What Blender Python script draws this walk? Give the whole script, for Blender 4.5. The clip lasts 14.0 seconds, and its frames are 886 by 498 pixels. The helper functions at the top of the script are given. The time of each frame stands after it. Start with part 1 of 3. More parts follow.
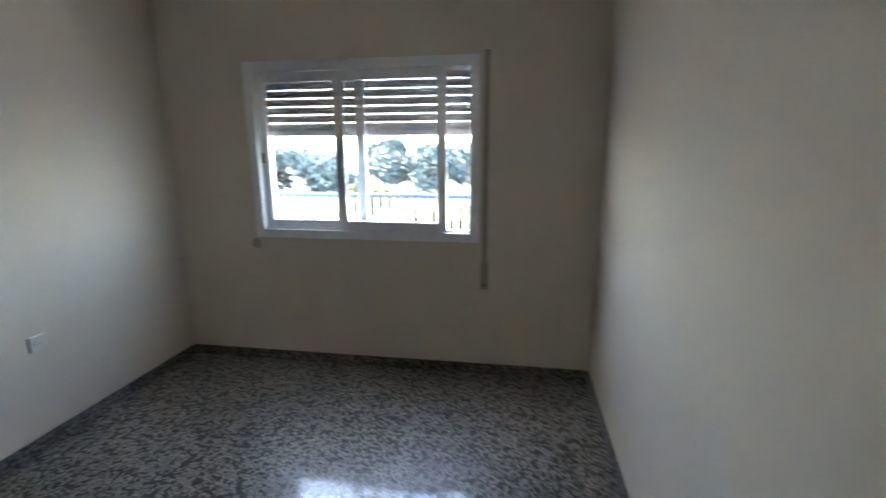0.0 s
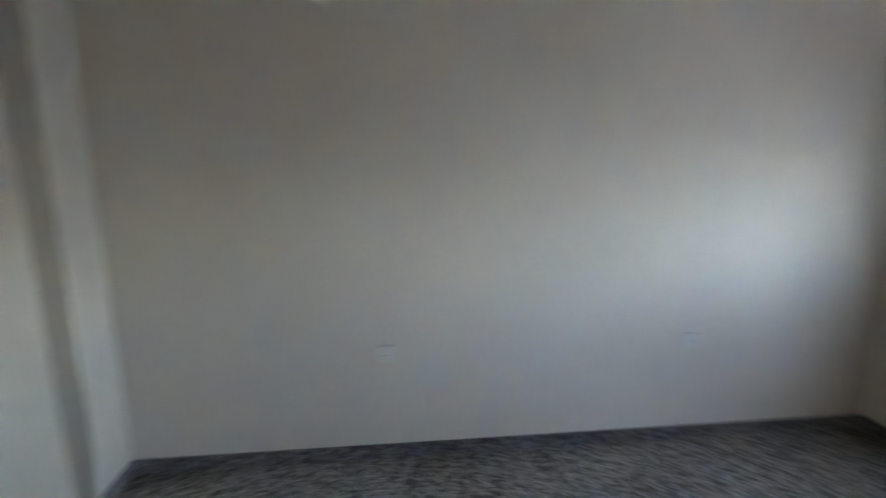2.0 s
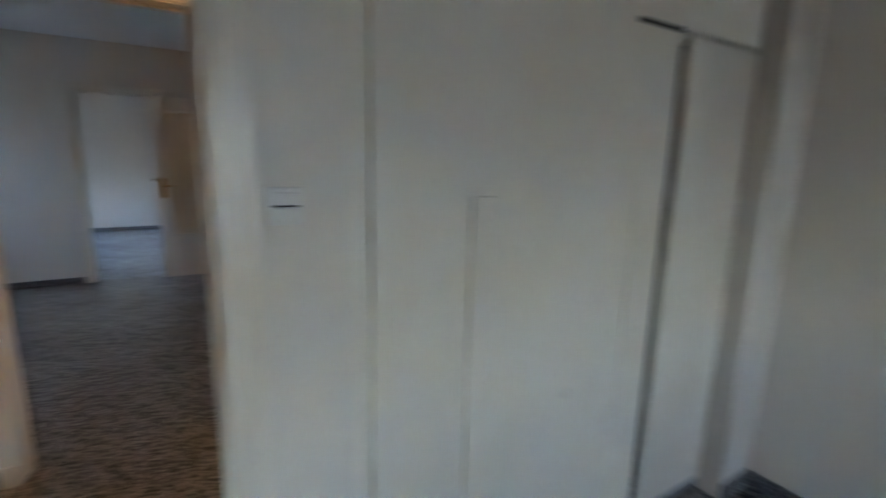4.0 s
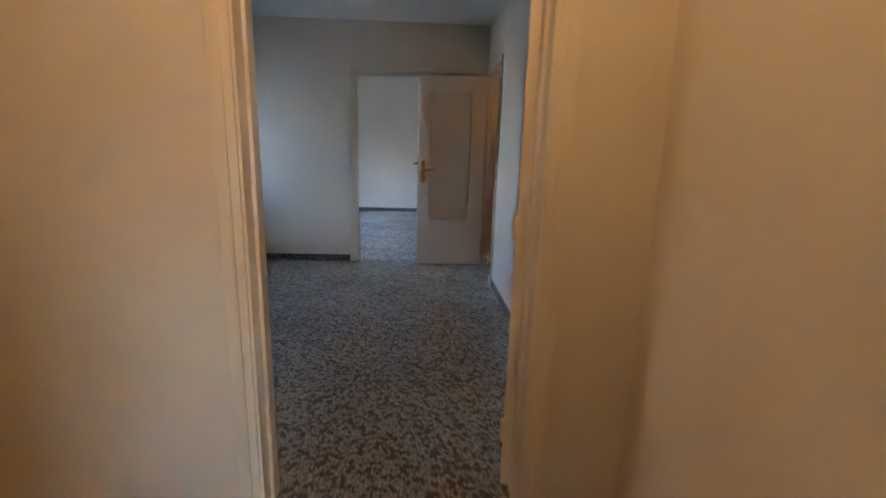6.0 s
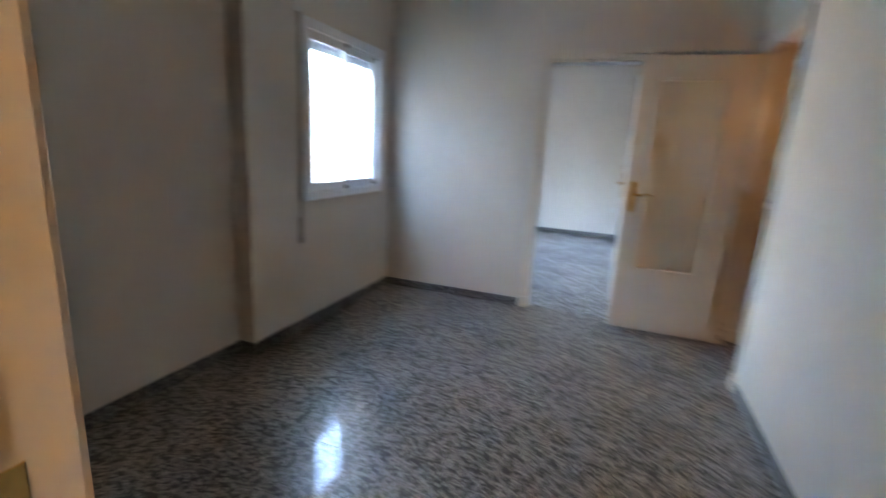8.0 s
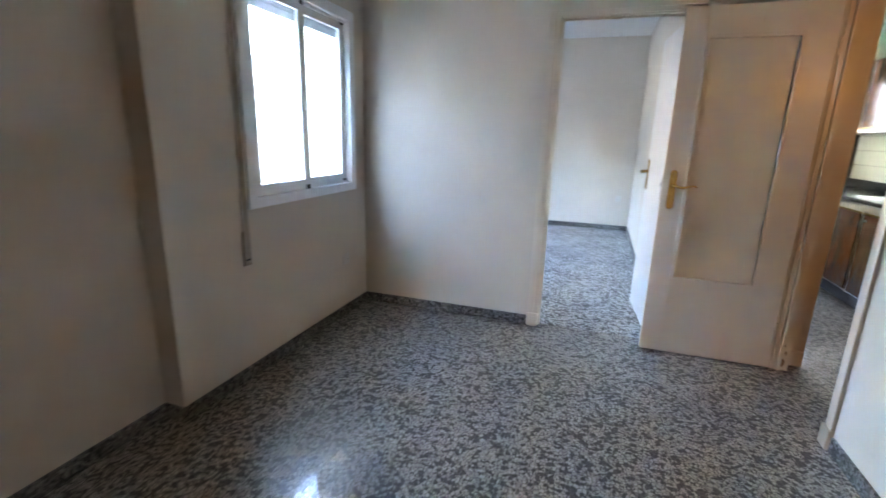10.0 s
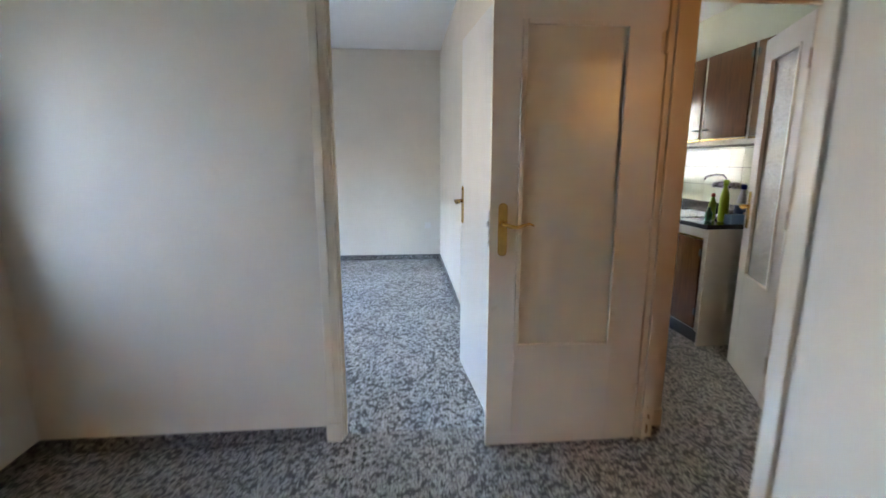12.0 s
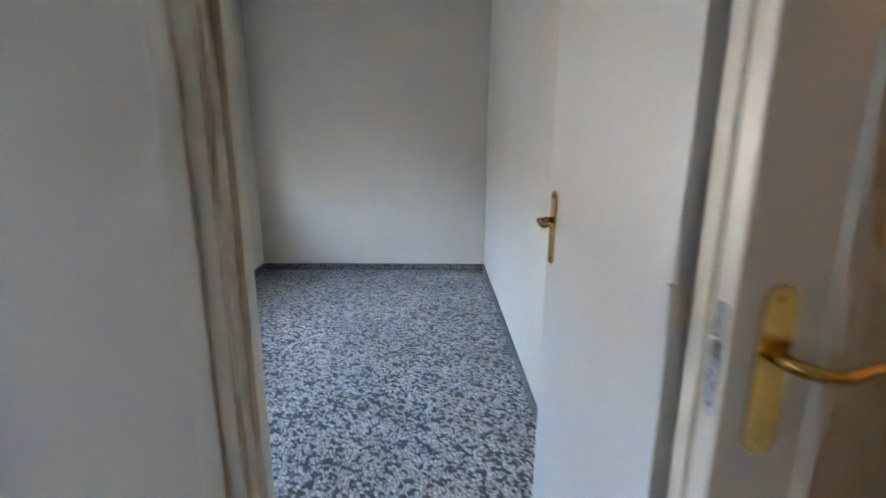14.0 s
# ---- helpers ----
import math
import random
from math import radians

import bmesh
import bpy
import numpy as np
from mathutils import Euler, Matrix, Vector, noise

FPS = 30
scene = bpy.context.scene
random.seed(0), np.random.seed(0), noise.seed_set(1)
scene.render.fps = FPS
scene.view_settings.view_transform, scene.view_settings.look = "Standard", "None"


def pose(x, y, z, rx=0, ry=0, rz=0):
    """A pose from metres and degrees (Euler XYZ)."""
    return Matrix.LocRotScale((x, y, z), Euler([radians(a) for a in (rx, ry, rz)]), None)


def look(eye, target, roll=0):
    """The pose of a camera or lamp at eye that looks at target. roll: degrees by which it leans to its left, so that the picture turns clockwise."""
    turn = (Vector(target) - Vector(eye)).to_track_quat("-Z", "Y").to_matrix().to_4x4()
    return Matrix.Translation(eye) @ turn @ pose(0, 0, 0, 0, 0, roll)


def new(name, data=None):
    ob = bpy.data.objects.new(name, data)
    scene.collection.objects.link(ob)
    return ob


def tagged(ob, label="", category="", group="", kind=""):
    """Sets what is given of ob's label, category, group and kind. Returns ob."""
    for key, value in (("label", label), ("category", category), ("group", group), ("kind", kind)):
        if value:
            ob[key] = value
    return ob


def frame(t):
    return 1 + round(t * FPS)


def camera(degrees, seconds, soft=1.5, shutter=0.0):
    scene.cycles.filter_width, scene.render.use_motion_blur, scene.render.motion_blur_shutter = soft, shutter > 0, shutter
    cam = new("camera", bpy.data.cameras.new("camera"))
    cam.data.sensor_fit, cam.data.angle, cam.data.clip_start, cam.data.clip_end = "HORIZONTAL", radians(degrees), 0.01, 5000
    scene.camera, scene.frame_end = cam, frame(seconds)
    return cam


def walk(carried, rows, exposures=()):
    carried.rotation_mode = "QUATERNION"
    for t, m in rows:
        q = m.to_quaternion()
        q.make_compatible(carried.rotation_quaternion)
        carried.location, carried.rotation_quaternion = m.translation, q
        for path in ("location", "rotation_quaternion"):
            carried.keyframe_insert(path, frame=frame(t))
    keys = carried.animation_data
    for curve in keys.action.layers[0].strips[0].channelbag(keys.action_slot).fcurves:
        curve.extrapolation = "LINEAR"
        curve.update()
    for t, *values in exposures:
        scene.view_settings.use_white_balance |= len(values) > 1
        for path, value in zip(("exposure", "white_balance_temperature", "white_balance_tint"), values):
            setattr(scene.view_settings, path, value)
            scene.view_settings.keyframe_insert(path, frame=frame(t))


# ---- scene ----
cam = camera(88.7, 14.0, shutter=0.8)
PATH = [
    (0, (1.512, -0.261, 1.463), (1.818, -2.191, 1.037), -0.2),
    (0.5, (1.537, -0.432, 1.416), (2.214, -2.276, 1.044), 0.7),
    (1, (1.689, -0.554, 1.345), (2.884, -2.121, 1.004), 1.7),
    (1.5, (1.757, -0.565, 1.388), (3.45, -1.577, 1.056), 0.7),
    (2, (1.835, -0.539, 1.423), (3.784, -0.757, 1.033), 0.3),
    (2.5, (1.879, -0.531, 1.433), (3.791, -0.086, 1.05), 0.3),
    (3, (1.846, -0.444, 1.433), (3.564, 0.493, 1.021), 1.3),
    (3.5, (1.729, -0.392, 1.437), (3.139, 0.971, 1.043), 2.1),
    (4, (1.685, -0.189, 1.395), (2.693, 1.496, 1.016), 1.3),
    (4.2, (1.623, -0.104, 1.404), (2.441, 1.681, 1.025), 1.0),
    (6.3, (1.554, 1.088, 1.285), (1.612, 3.038, 0.845), 2.0),
    (6.5, (1.562, 1.261, 1.282), (1.572, 3.212, 0.841), 2.1),
    (7, (1.522, 1.611, 1.28), (1.395, 3.555, 0.83), 1.4),
    (7.5, (1.497, 1.881, 1.288), (1.153, 3.8, 0.839), 1.9),
    (8, (1.472, 2.132, 1.318), (0.799, 3.964, 0.882), 3.1),
    (8.2, (1.467, 2.191, 1.307), (0.628, 3.96, 0.896), 3.1),
    (10.3, (1.151, 2.91, 1.306), (0.669, 4.787, 0.811), 1.0),
    (10.5, (1.144, 2.973, 1.329), (0.788, 4.88, 0.843), 0.1),
    (11, (1.169, 3.329, 1.319), (1.088, 5.277, 0.874), -0.3),
    (11.5, (1.147, 3.563, 1.339), (1.235, 5.518, 0.927), 0.1),
    (12, (1.186, 3.911, 1.324), (1.353, 5.867, 0.943), 0.0),
    (12.5, (1.189, 4.234, 1.332), (1.349, 6.193, 0.963), 1.3),
    (13, (1.169, 4.613, 1.345), (1.338, 6.565, 0.946), 1.9),
    (13.5, (1.191, 5.004, 1.308), (1.302, 6.956, 0.884), 2.5),
    (14, (1.188, 5.283, 1.31), (1.205, 7.232, 0.865), 0.3),
]
EXPOSURES = [(t, e, k, 10) for t, e, k in ((0, 5.87, 7200), (1.5, 5.98, 6950), (2.2, 6.24, 6650), (3, 6.18, 6500), (4.2, 6.0, 6600), (6.3, 6.6, 6850), (8.2, 7.35, 6800), (10.3, 7.6, 6900), (11.2, 7.35, 7250), (12.5, 7.1, 7500), (14, 6.65, 7350))]
walk(cam, [(t, look(eye, target, roll)) for t, eye, target, roll in PATH], EXPOSURES)
# ---- light ----
world = bpy.data.worlds.new("world")
scene.world = world
world.use_nodes = True
wn = world.node_tree.nodes
sky = wn.new("ShaderNodeTexSky")
sky.sky_type = "NISHITA"
sky.sun_disc = False
sky.sun_elevation = radians(60)
sky.sun_rotation = radians(88.4)
sky.air_density, sky.dust_density = 1.0, 1.5
wn["Background"].inputs["Strength"].default_value = 0.15
world.node_tree.links.new(sky.outputs["Color"], wn["Background"].inputs["Color"])


def lamp(name, kind, energy, colour, m, size=0.1, size_y=None):
    data = bpy.data.lights.new(name, kind)
    data.energy, data.color = energy, colour
    if kind == "SUN":
        data.angle = radians(size)
    elif kind == "AREA":
        data.shape, data.size, data.size_y = "RECTANGLE", size, size_y or size
    else:
        data.shadow_soft_size = size
    ob = new(name, data)
    ob.matrix_world = m
    return ob


lamp("sun", "SUN", 2.0, (1.0, 0.94, 0.84), look((5, 0.15, 8.7), (0, 0, 0)), 0.5)
# warm bulbs of the hall and the passage
lamp("hall_bulb", "POINT", 0.21, (1.0, 0.60, 0.29), pose(1.50, 1.20, 2.40), 0.06)
lamp("passage_bulb", "POINT", 0.030, (1.0, 0.51, 0.19), pose(2.50, 5.02, 1.68), 0.045)

# ---- materials ----


def nodes(name):
    m = bpy.data.materials.new(name)
    m.use_nodes = True
    t = m.node_tree
    return m, t, t.nodes["Principled BSDF"]


def tex(t, kind, scale, vec=None, **kw):
    n = t.nodes.new("ShaderNodeTex" + kind)
    n.inputs["Scale"].default_value = scale
    for k, v in kw.items():
        n.inputs[k].default_value = v
    if vec is not None:
        t.links.new(vec, n.inputs["Vector"])
    return n


def ramp(t, fac, stops, constant=False):
    n = t.nodes.new("ShaderNodeValToRGB")
    e = n.color_ramp.elements
    while len(e) < len(stops):
        e.new(0.5)
    for el, (p, c) in zip(e, stops):
        el.position = p
        el.color = (*c, 1) if len(c) == 3 else c
    if constant:
        n.color_ramp.interpolation = "CONSTANT"
    t.links.new(fac, n.inputs["Fac"])
    return n.outputs["Color"]


def mix(t, fac, a, b, mode="MIX"):
    n = t.nodes.new("ShaderNodeMix")
    n.data_type, n.blend_type = "RGBA", mode
    for sock, v in (("Factor", fac), ("A", a), ("B", b)):
        i = next(s for s in n.inputs if s.name == sock and (s.type == "RGBA" or sock == "Factor") and s.enabled)
        if isinstance(v, (int, float)):
            i.default_value = v
        elif isinstance(v, tuple):
            i.default_value = (*v, 1)
        else:
            t.links.new(v, i)
    return next(s for s in n.outputs if s.type == "RGBA")


def bump(t, b, height, strength, distance):
    n = t.nodes.new("ShaderNodeBump")
    n.inputs["Strength"].default_value, n.inputs["Distance"].default_value = strength, distance
    t.links.new(height, n.inputs["Height"])
    t.links.new(n.outputs["Normal"], b.inputs["Normal"])


def position(t):
    return t.nodes.new("ShaderNodeNewGeometry").outputs["Position"]


def plaster(name, colour, rough=0.75, grime=0.10):
    """Painted plaster: broad stains, roller grain and a faint uneven relief."""
    m, t, b = nodes(name)
    p = position(t)
    big = tex(t, "Noise", 0.9, p, Detail=5.0, Roughness=0.6)
    mid = tex(t, "Noise", 7.0, p, Detail=6.0, Roughness=0.65)
    dark = tuple(c * (1 - 2 * grime) for c in colour)
    c1 = mix(t, ramp(t, big.outputs["Fac"], [(0.35, (0, 0, 0)), (0.7, (1, 1, 1))]), colour, tuple(c * (1 - grime) for c in colour))
    c2 = mix(t, ramp(t, mid.outputs["Fac"], [(0.62, (0, 0, 0)), (0.85, (0.5, 0.5, 0.5))]), c1, dark)
    t.links.new(c2, b.inputs["Base Color"])
    b.inputs["Roughness"].default_value = rough
    fine = tex(t, "Noise", 140.0, p, Detail=3.0)
    wave = tex(t, "Noise", 3.0, p, Detail=2.0)
    add = t.nodes.new("ShaderNodeMath")
    add.operation = "MULTIPLY_ADD"
    add.inputs[1].default_value = 0.08
    t.links.new(fine.outputs["Fac"], add.inputs[0])
    t.links.new(wave.outputs["Fac"], add.inputs[2])
    bump(t, b, add.outputs[0], 0.35, 0.01)
    return m


def enamel(name, colour, rough=0.32, wear=0.08):
    """Oil paint on joinery: brush streaks, slight yellowing, chips at random."""
    m, t, b = nodes(name)
    tc = t.nodes.new("ShaderNodeTexCoord").outputs["Object"]
    mp = t.nodes.new("ShaderNodeMapping")
    mp.inputs["Scale"].default_value = (14, 14, 1.2)
    t.links.new(tc, mp.inputs["Vector"])
    streak = tex(t, "Noise", 4.0, mp.outputs["Vector"], Detail=5.0)
    blot = tex(t, "Noise", 2.3, tc, Detail=4.0)
    c = mix(t, ramp(t, blot.outputs["Fac"], [(0.35, (0, 0, 0)), (0.75, (1, 1, 1))]), colour, (colour[0] * (1 - wear), colour[1] * (1 - wear * 1.3), colour[2] * (1 - wear * 2)))
    c = mix(t, ramp(t, streak.outputs["Fac"], [(0.5, (0, 0, 0)), (0.9, (0.08, 0.08, 0.08))]), c, tuple(x * 0.85 for x in colour))
    t.links.new(c, b.inputs["Base Color"])
    t.links.new(ramp(t, blot.outputs["Fac"], [(0.3, (rough * 0.85,) * 3), (0.7, (rough * 1.25,) * 3)]), b.inputs["Roughness"])
    bump(t, b, blot.outputs["Fac"], 0.06, 0.002)
    return m


def terrazzo(name, scale, light, mid, dark, matrix, rough=0.36, polish=0.5):
    """Ground and polished marble chips in a cement bed."""
    m, t, b = nodes(name)
    tc = t.nodes.new("ShaderNodeTexCoord").outputs["Object"]
    rnd = t.nodes.new("ShaderNodeObjectInfo").outputs["Random"]
    off = t.nodes.new("ShaderNodeVectorMath")
    off.operation = "MULTIPLY_ADD"
    off.inputs[1].default_value = (37.0, 53.0, 11.0)
    comb = t.nodes.new("ShaderNodeCombineXYZ")
    for i in range(3):
        t.links.new(rnd, comb.inputs[i])
    t.links.new(comb.outputs[0], off.inputs[0])
    t.links.new(tc, off.inputs[2])
    warp = tex(t, "Noise", scale * 0.7, off.outputs[0], Detail=3.0)
    wv = t.nodes.new("ShaderNodeVectorMath")
    wv.operation = "MULTIPLY_ADD"
    wv.inputs[1].default_value = (0.9 / scale,) * 3
    t.links.new(warp.outputs["Color"], wv.inputs[0])
    t.links.new(off.outputs[0], wv.inputs[2])
    cells = tex(t, "Voronoi", scale, wv.outputs[0], Randomness=1.0)
    edge = t.nodes.new("ShaderNodeTexVoronoi")
    edge.feature = "DISTANCE_TO_EDGE"
    edge.inputs["Scale"].default_value = scale
    t.links.new(wv.outputs[0], edge.inputs["Vector"])
    sep = t.nodes.new("ShaderNodeSeparateColor")
    t.links.new(cells.outputs["Color"], sep.inputs[0])
    chip = ramp(t, sep.outputs[0], [(0.0, dark), (0.20, tuple(d * 2.4 for d in dark)), (0.29, mid), (0.46, tuple(0.5 * (a + c) for a, c in zip(mid, light))), (0.74, light)], True)
    veins = tex(t, "Noise", scale * 3.0, off.outputs[0], Detail=4.0)
    chip = mix(t, 0.35, chip, ramp(t, veins.outputs["Fac"], [(0.3, tuple(d * 2 for d in dark)), (0.7, light)]), "SOFT_LIGHT")
    bed = ramp(t, edge.outputs["Distance"], [(0.03, (1, 1, 1)), (0.11, (0, 0, 0))])
    c = mix(t, bed, chip, matrix)
    small = tex(t, "Voronoi", scale * 2.6, off.outputs[0], Randomness=1.0)
    sep2 = t.nodes.new("ShaderNodeSeparateColor")
    t.links.new(small.outputs["Color"], sep2.inputs[0])
    speck = ramp(t, sep2.outputs[1], [(0.0, (1, 1, 1)), (0.11, (0, 0, 0))], True)
    c = mix(t, speck, c, tuple(d * 1.3 for d in dark))
    p = position(t)
    dirt = tex(t, "Noise", 1.4, p, Detail=5.0, Roughness=0.6)
    c = mix(t, ramp(t, dirt.outputs["Fac"], [(0.45, (0, 0, 0)), (0.8, (0.35, 0.35, 0.35))]), c, tuple(x * 0.55 for x in matrix))
    t.links.new(c, b.inputs["Base Color"])
    t.links.new(ramp(t, dirt.outputs["Fac"], [(0.3, (rough * 0.8,) * 3), (0.75, (rough * 1.7,) * 3)]), b.inputs["Roughness"])
    b.inputs["Coat Weight"].default_value = polish
    b.inputs["Specular IOR Level"].default_value = 0.5 + 0.6 * polish
    t.links.new(ramp(t, dirt.outputs["Fac"], [(0.3, (0.03,) * 3), (0.75, (0.09,) * 3)]), b.inputs["Coat Roughness"])
    fine = tex(t, "Noise", 9.0, p, Detail=2.0)
    bump(t, b, fine.outputs["Fac"], 0.05, 0.004)
    return m


def plain(name, colour, rough=0.5, metal=0.0, noise_scale=30.0, amount=0.12):
    m, t, b = nodes(name)
    tc = t.nodes.new("ShaderNodeTexCoord").outputs["Object"]
    n = tex(t, "Noise", noise_scale, tc, Detail=4.0)
    c = mix(t, ramp(t, n.outputs["Fac"], [(0.35, (0, 0, 0)), (0.7, (1, 1, 1))]), colour, tuple(x * (1 - amount) for x in colour))
    t.links.new(c, b.inputs["Base Color"])
    t.links.new(ramp(t, n.outputs["Fac"], [(0.3, (rough * 0.85,) * 3), (0.7, (min(1, rough * 1.2),) * 3)]), b.inputs["Roughness"])
    b.inputs["Metallic"].default_value = metal
    return m


def wood(name, a, c, rough=0.25):
    m, t, b = nodes(name)
    tc = t.nodes.new("ShaderNodeTexCoord").outputs["Object"]
    mp = t.nodes.new("ShaderNodeMapping")
    mp.inputs["Scale"].default_value = (9, 9, 0.8)
    t.links.new(tc, mp.inputs["Vector"])
    g = tex(t, "Noise", 6.0, mp.outputs["Vector"], Detail=8.0, Roughness=0.7, Distortion=0.6)
    t.links.new(ramp(t, g.outputs["Fac"], [(0.3, a), (0.7, c)]), b.inputs["Base Color"])
    b.inputs["Roughness"].default_value = rough
    bump(t, b, g.outputs["Fac"], 0.1, 0.002)
    return m


def clear_glass(name):
    m, t, b = nodes(name)
    b.inputs["Base Color"].default_value = (0.96, 0.98, 0.98, 1)
    b.inputs["Transmission Weight"].default_value = 1.0
    b.inputs["Roughness"].default_value = 0.0
    b.inputs["IOR"].default_value = 1.45
    return m


def pressed_glass(name, tint, rough, scale, strength, clear):
    """Rolled glass: a dull body under a glossy face pressed into small lumps."""
    m, t, b = nodes(name)
    tc = t.nodes.new("ShaderNodeTexCoord").outputs["Object"]
    n = tex(t, "Noise", scale, tc, Detail=0.0)
    b.inputs["Base Color"].default_value = (*tint, 1)
    b.inputs["Transmission Weight"].default_value = clear
    b.inputs["Roughness"].default_value = rough
    b.inputs["IOR"].default_value = 1.5
    k = t.nodes.new("ShaderNodeBump")
    k.inputs["Strength"].default_value, k.inputs["Distance"].default_value = strength, 0.01
    t.links.new(n.outputs["Fac"], k.inputs["Height"])
    if clear > 0.55:
        t.links.new(k.outputs["Normal"], b.inputs["Normal"])
    face = t.nodes.new("ShaderNodeBsdfGlossy")
    face.inputs["Roughness"].default_value = 0.02
    t.links.new(k.outputs["Normal"], face.inputs["Normal"])
    both = t.nodes.new("ShaderNodeMixShader")
    both.inputs[0].default_value = 0.13
    t.links.new(b.outputs[0], both.inputs[1])
    t.links.new(face.outputs[0], both.inputs[2])
    t.links.new(both.outputs[0], t.nodes["Material Output"].inputs["Surface"])
    return m


M_WALL = plaster("cream_wall_paint", (0.68, 0.617, 0.53))
M_CEIL = plaster("white_ceiling_paint", (0.78, 0.78, 0.77), 0.85, 0.05)
M_OUT = plaster("outside_render", (0.55, 0.53, 0.50), 0.9, 0.15)
M_DOOR = enamel("ivory_door_enamel", (0.70, 0.64, 0.545))
M_WHITE = enamel("white_door_enamel", (0.66, 0.65, 0.63), 0.45, 0.03)
M_FLOOR = terrazzo("terrazzo_grey", 58.0, (0.46, 0.44, 0.41), (0.33, 0.314, 0.29), (0.018, 0.017, 0.016), (0.085, 0.080, 0.074), 0.36, 0.42)
M_FLOOR_C = terrazzo("terrazzo_pale", 56.0, (0.64, 0.64, 0.63), (0.44, 0.445, 0.45), (0.018, 0.018, 0.020), (0.085, 0.087, 0.090), 0.36, 0.3)
M_BASE = terrazzo("terrazzo_baseboard", 60.0, (0.30, 0.29, 0.285), (0.12, 0.118, 0.115), (0.025, 0.024, 0.024), (0.10, 0.10, 0.098), 0.45, 0.1)
M_ALU = plain("white_lacquered_aluminium", (0.84, 0.86, 0.88), 0.35, 0.0, 20, 0.06)
M_SLAT = plain("grey_blind_slat", (0.44, 0.45, 0.47), 0.55, 0.0, 12, 0.15)
M_STRAP = plain("beige_webbing", (0.42, 0.37, 0.30), 0.9, 0.0, 160, 0.3)
M_BRASS = plain("polished_brass", (0.72, 0.46, 0.13), 0.22, 1.0, 60, 0.2)
M_STEEL = plain("steel", (0.60, 0.60, 0.60), 0.28, 1.0, 60, 0.15)
# near-black colour that stands for the shade in holes, slots and gaps
M_SHADE = plain("recess_shade", (0.03, 0.027, 0.024), 0.8)
M_PLASTIC = plain("white_plastic", (0.66, 0.63, 0.58), 0.4, 0.0, 30, 0.04)
M_BLACK = plain("black_plastic", (0.02, 0.02, 0.02), 0.45)
M_GLASS = clear_glass("window_glass")
M_PRESSED = pressed_glass("pressed_glass", (0.92, 0.79, 0.60), 0.45, 95.0, 0.24, 0.50)
M_PRESSED_K = pressed_glass("hammered_glass", (0.90, 0.93, 0.94), 0.16, 60.0, 0.9, 0.60)

# ---- building helpers ----


def box(bm, x0, x1, y0, y1, z0, z1, bevel=0.0):
    """A box between the given limits, its edges rounded by bevel."""
    got = bmesh.ops.create_cube(bm, size=1.0)
    m = Matrix.LocRotScale(((x0 + x1) / 2, (y0 + y1) / 2, (z0 + z1) / 2), None, (x1 - x0, y1 - y0, z1 - z0))
    bmesh.ops.transform(bm, matrix=m, verts=got["verts"])
    if bevel:
        edges = list({e for v in got["verts"] for e in v.link_edges})
        bmesh.ops.bevel(bm, geom=edges, offset=bevel, segments=2, affect="EDGES", profile=0.6)
    return bm


def tube(bm, a, c, r, sides=16, r2=None):
    """A closed round bar from a to c."""
    a, c = Vector(a), Vector(c)
    got = bmesh.ops.create_cone(bm, cap_ends=True, segments=sides, radius1=r, radius2=r if r2 is None else r2, depth=(c - a).length)
    turn = (c - a).to_track_quat("Z", "Y").to_matrix().to_4x4()
    bmesh.ops.transform(bm, matrix=Matrix.Translation((a + c) / 2) @ turn, verts=got["verts"])
    return bm


def mesh_object(name, bm, material, smooth=False):
    me = bpy.data.meshes.new(name)
    bmesh.ops.recalc_face_normals(bm, faces=bm.faces)
    bm.to_mesh(me)
    bm.free()
    me.materials.append(material)
    for p in me.polygons:
        p.use_smooth = smooth
    return new(name, me)


def part(name, bm, material, parent, label="", smooth=False):
    ob = mesh_object(name, bm, material, smooth)
    ob.parent = parent
    return tagged(ob, label)


def thing(name, m, label, category, group="", kind=""):
    ob = new(name)
    ob.empty_display_size = 0.1
    ob.matrix_world = m
    return tagged(ob, label, category, group, kind)


def B(*args, **kw):
    return box(bmesh.new(), *args, **kw)


def structure(name, bm, material, label, category):
    return tagged(mesh_object(name, bm, material), label, category, "", "structure")


def wall(name, axis, at, thick, lo, hi, z1, holes=(), material=None, label="cream painted plaster wall", z0=0.0):
    """A wall across axis ("x" or "y"), from at to at + thick, running from lo to hi, with holes (lo, hi, z0, z1) through it."""
    bm = bmesh.new()

    def piece(a, c, d, e):
        if c - a > 1e-4 and e - d > 1e-4:
            if axis == "y":
                box(bm, a, c, at, at + thick, d, e)
            else:
                box(bm, at, at + thick, a, c, d, e)

    u = lo
    for a, c, d, e in sorted(holes):
        piece(u, a, z0, z1)
        piece(a, c, z0, d)
        piece(a, c, e, z1)
        u = c
    piece(u, hi, z0, z1)
    return structure(name, bm, material or M_WALL, label, "wall")


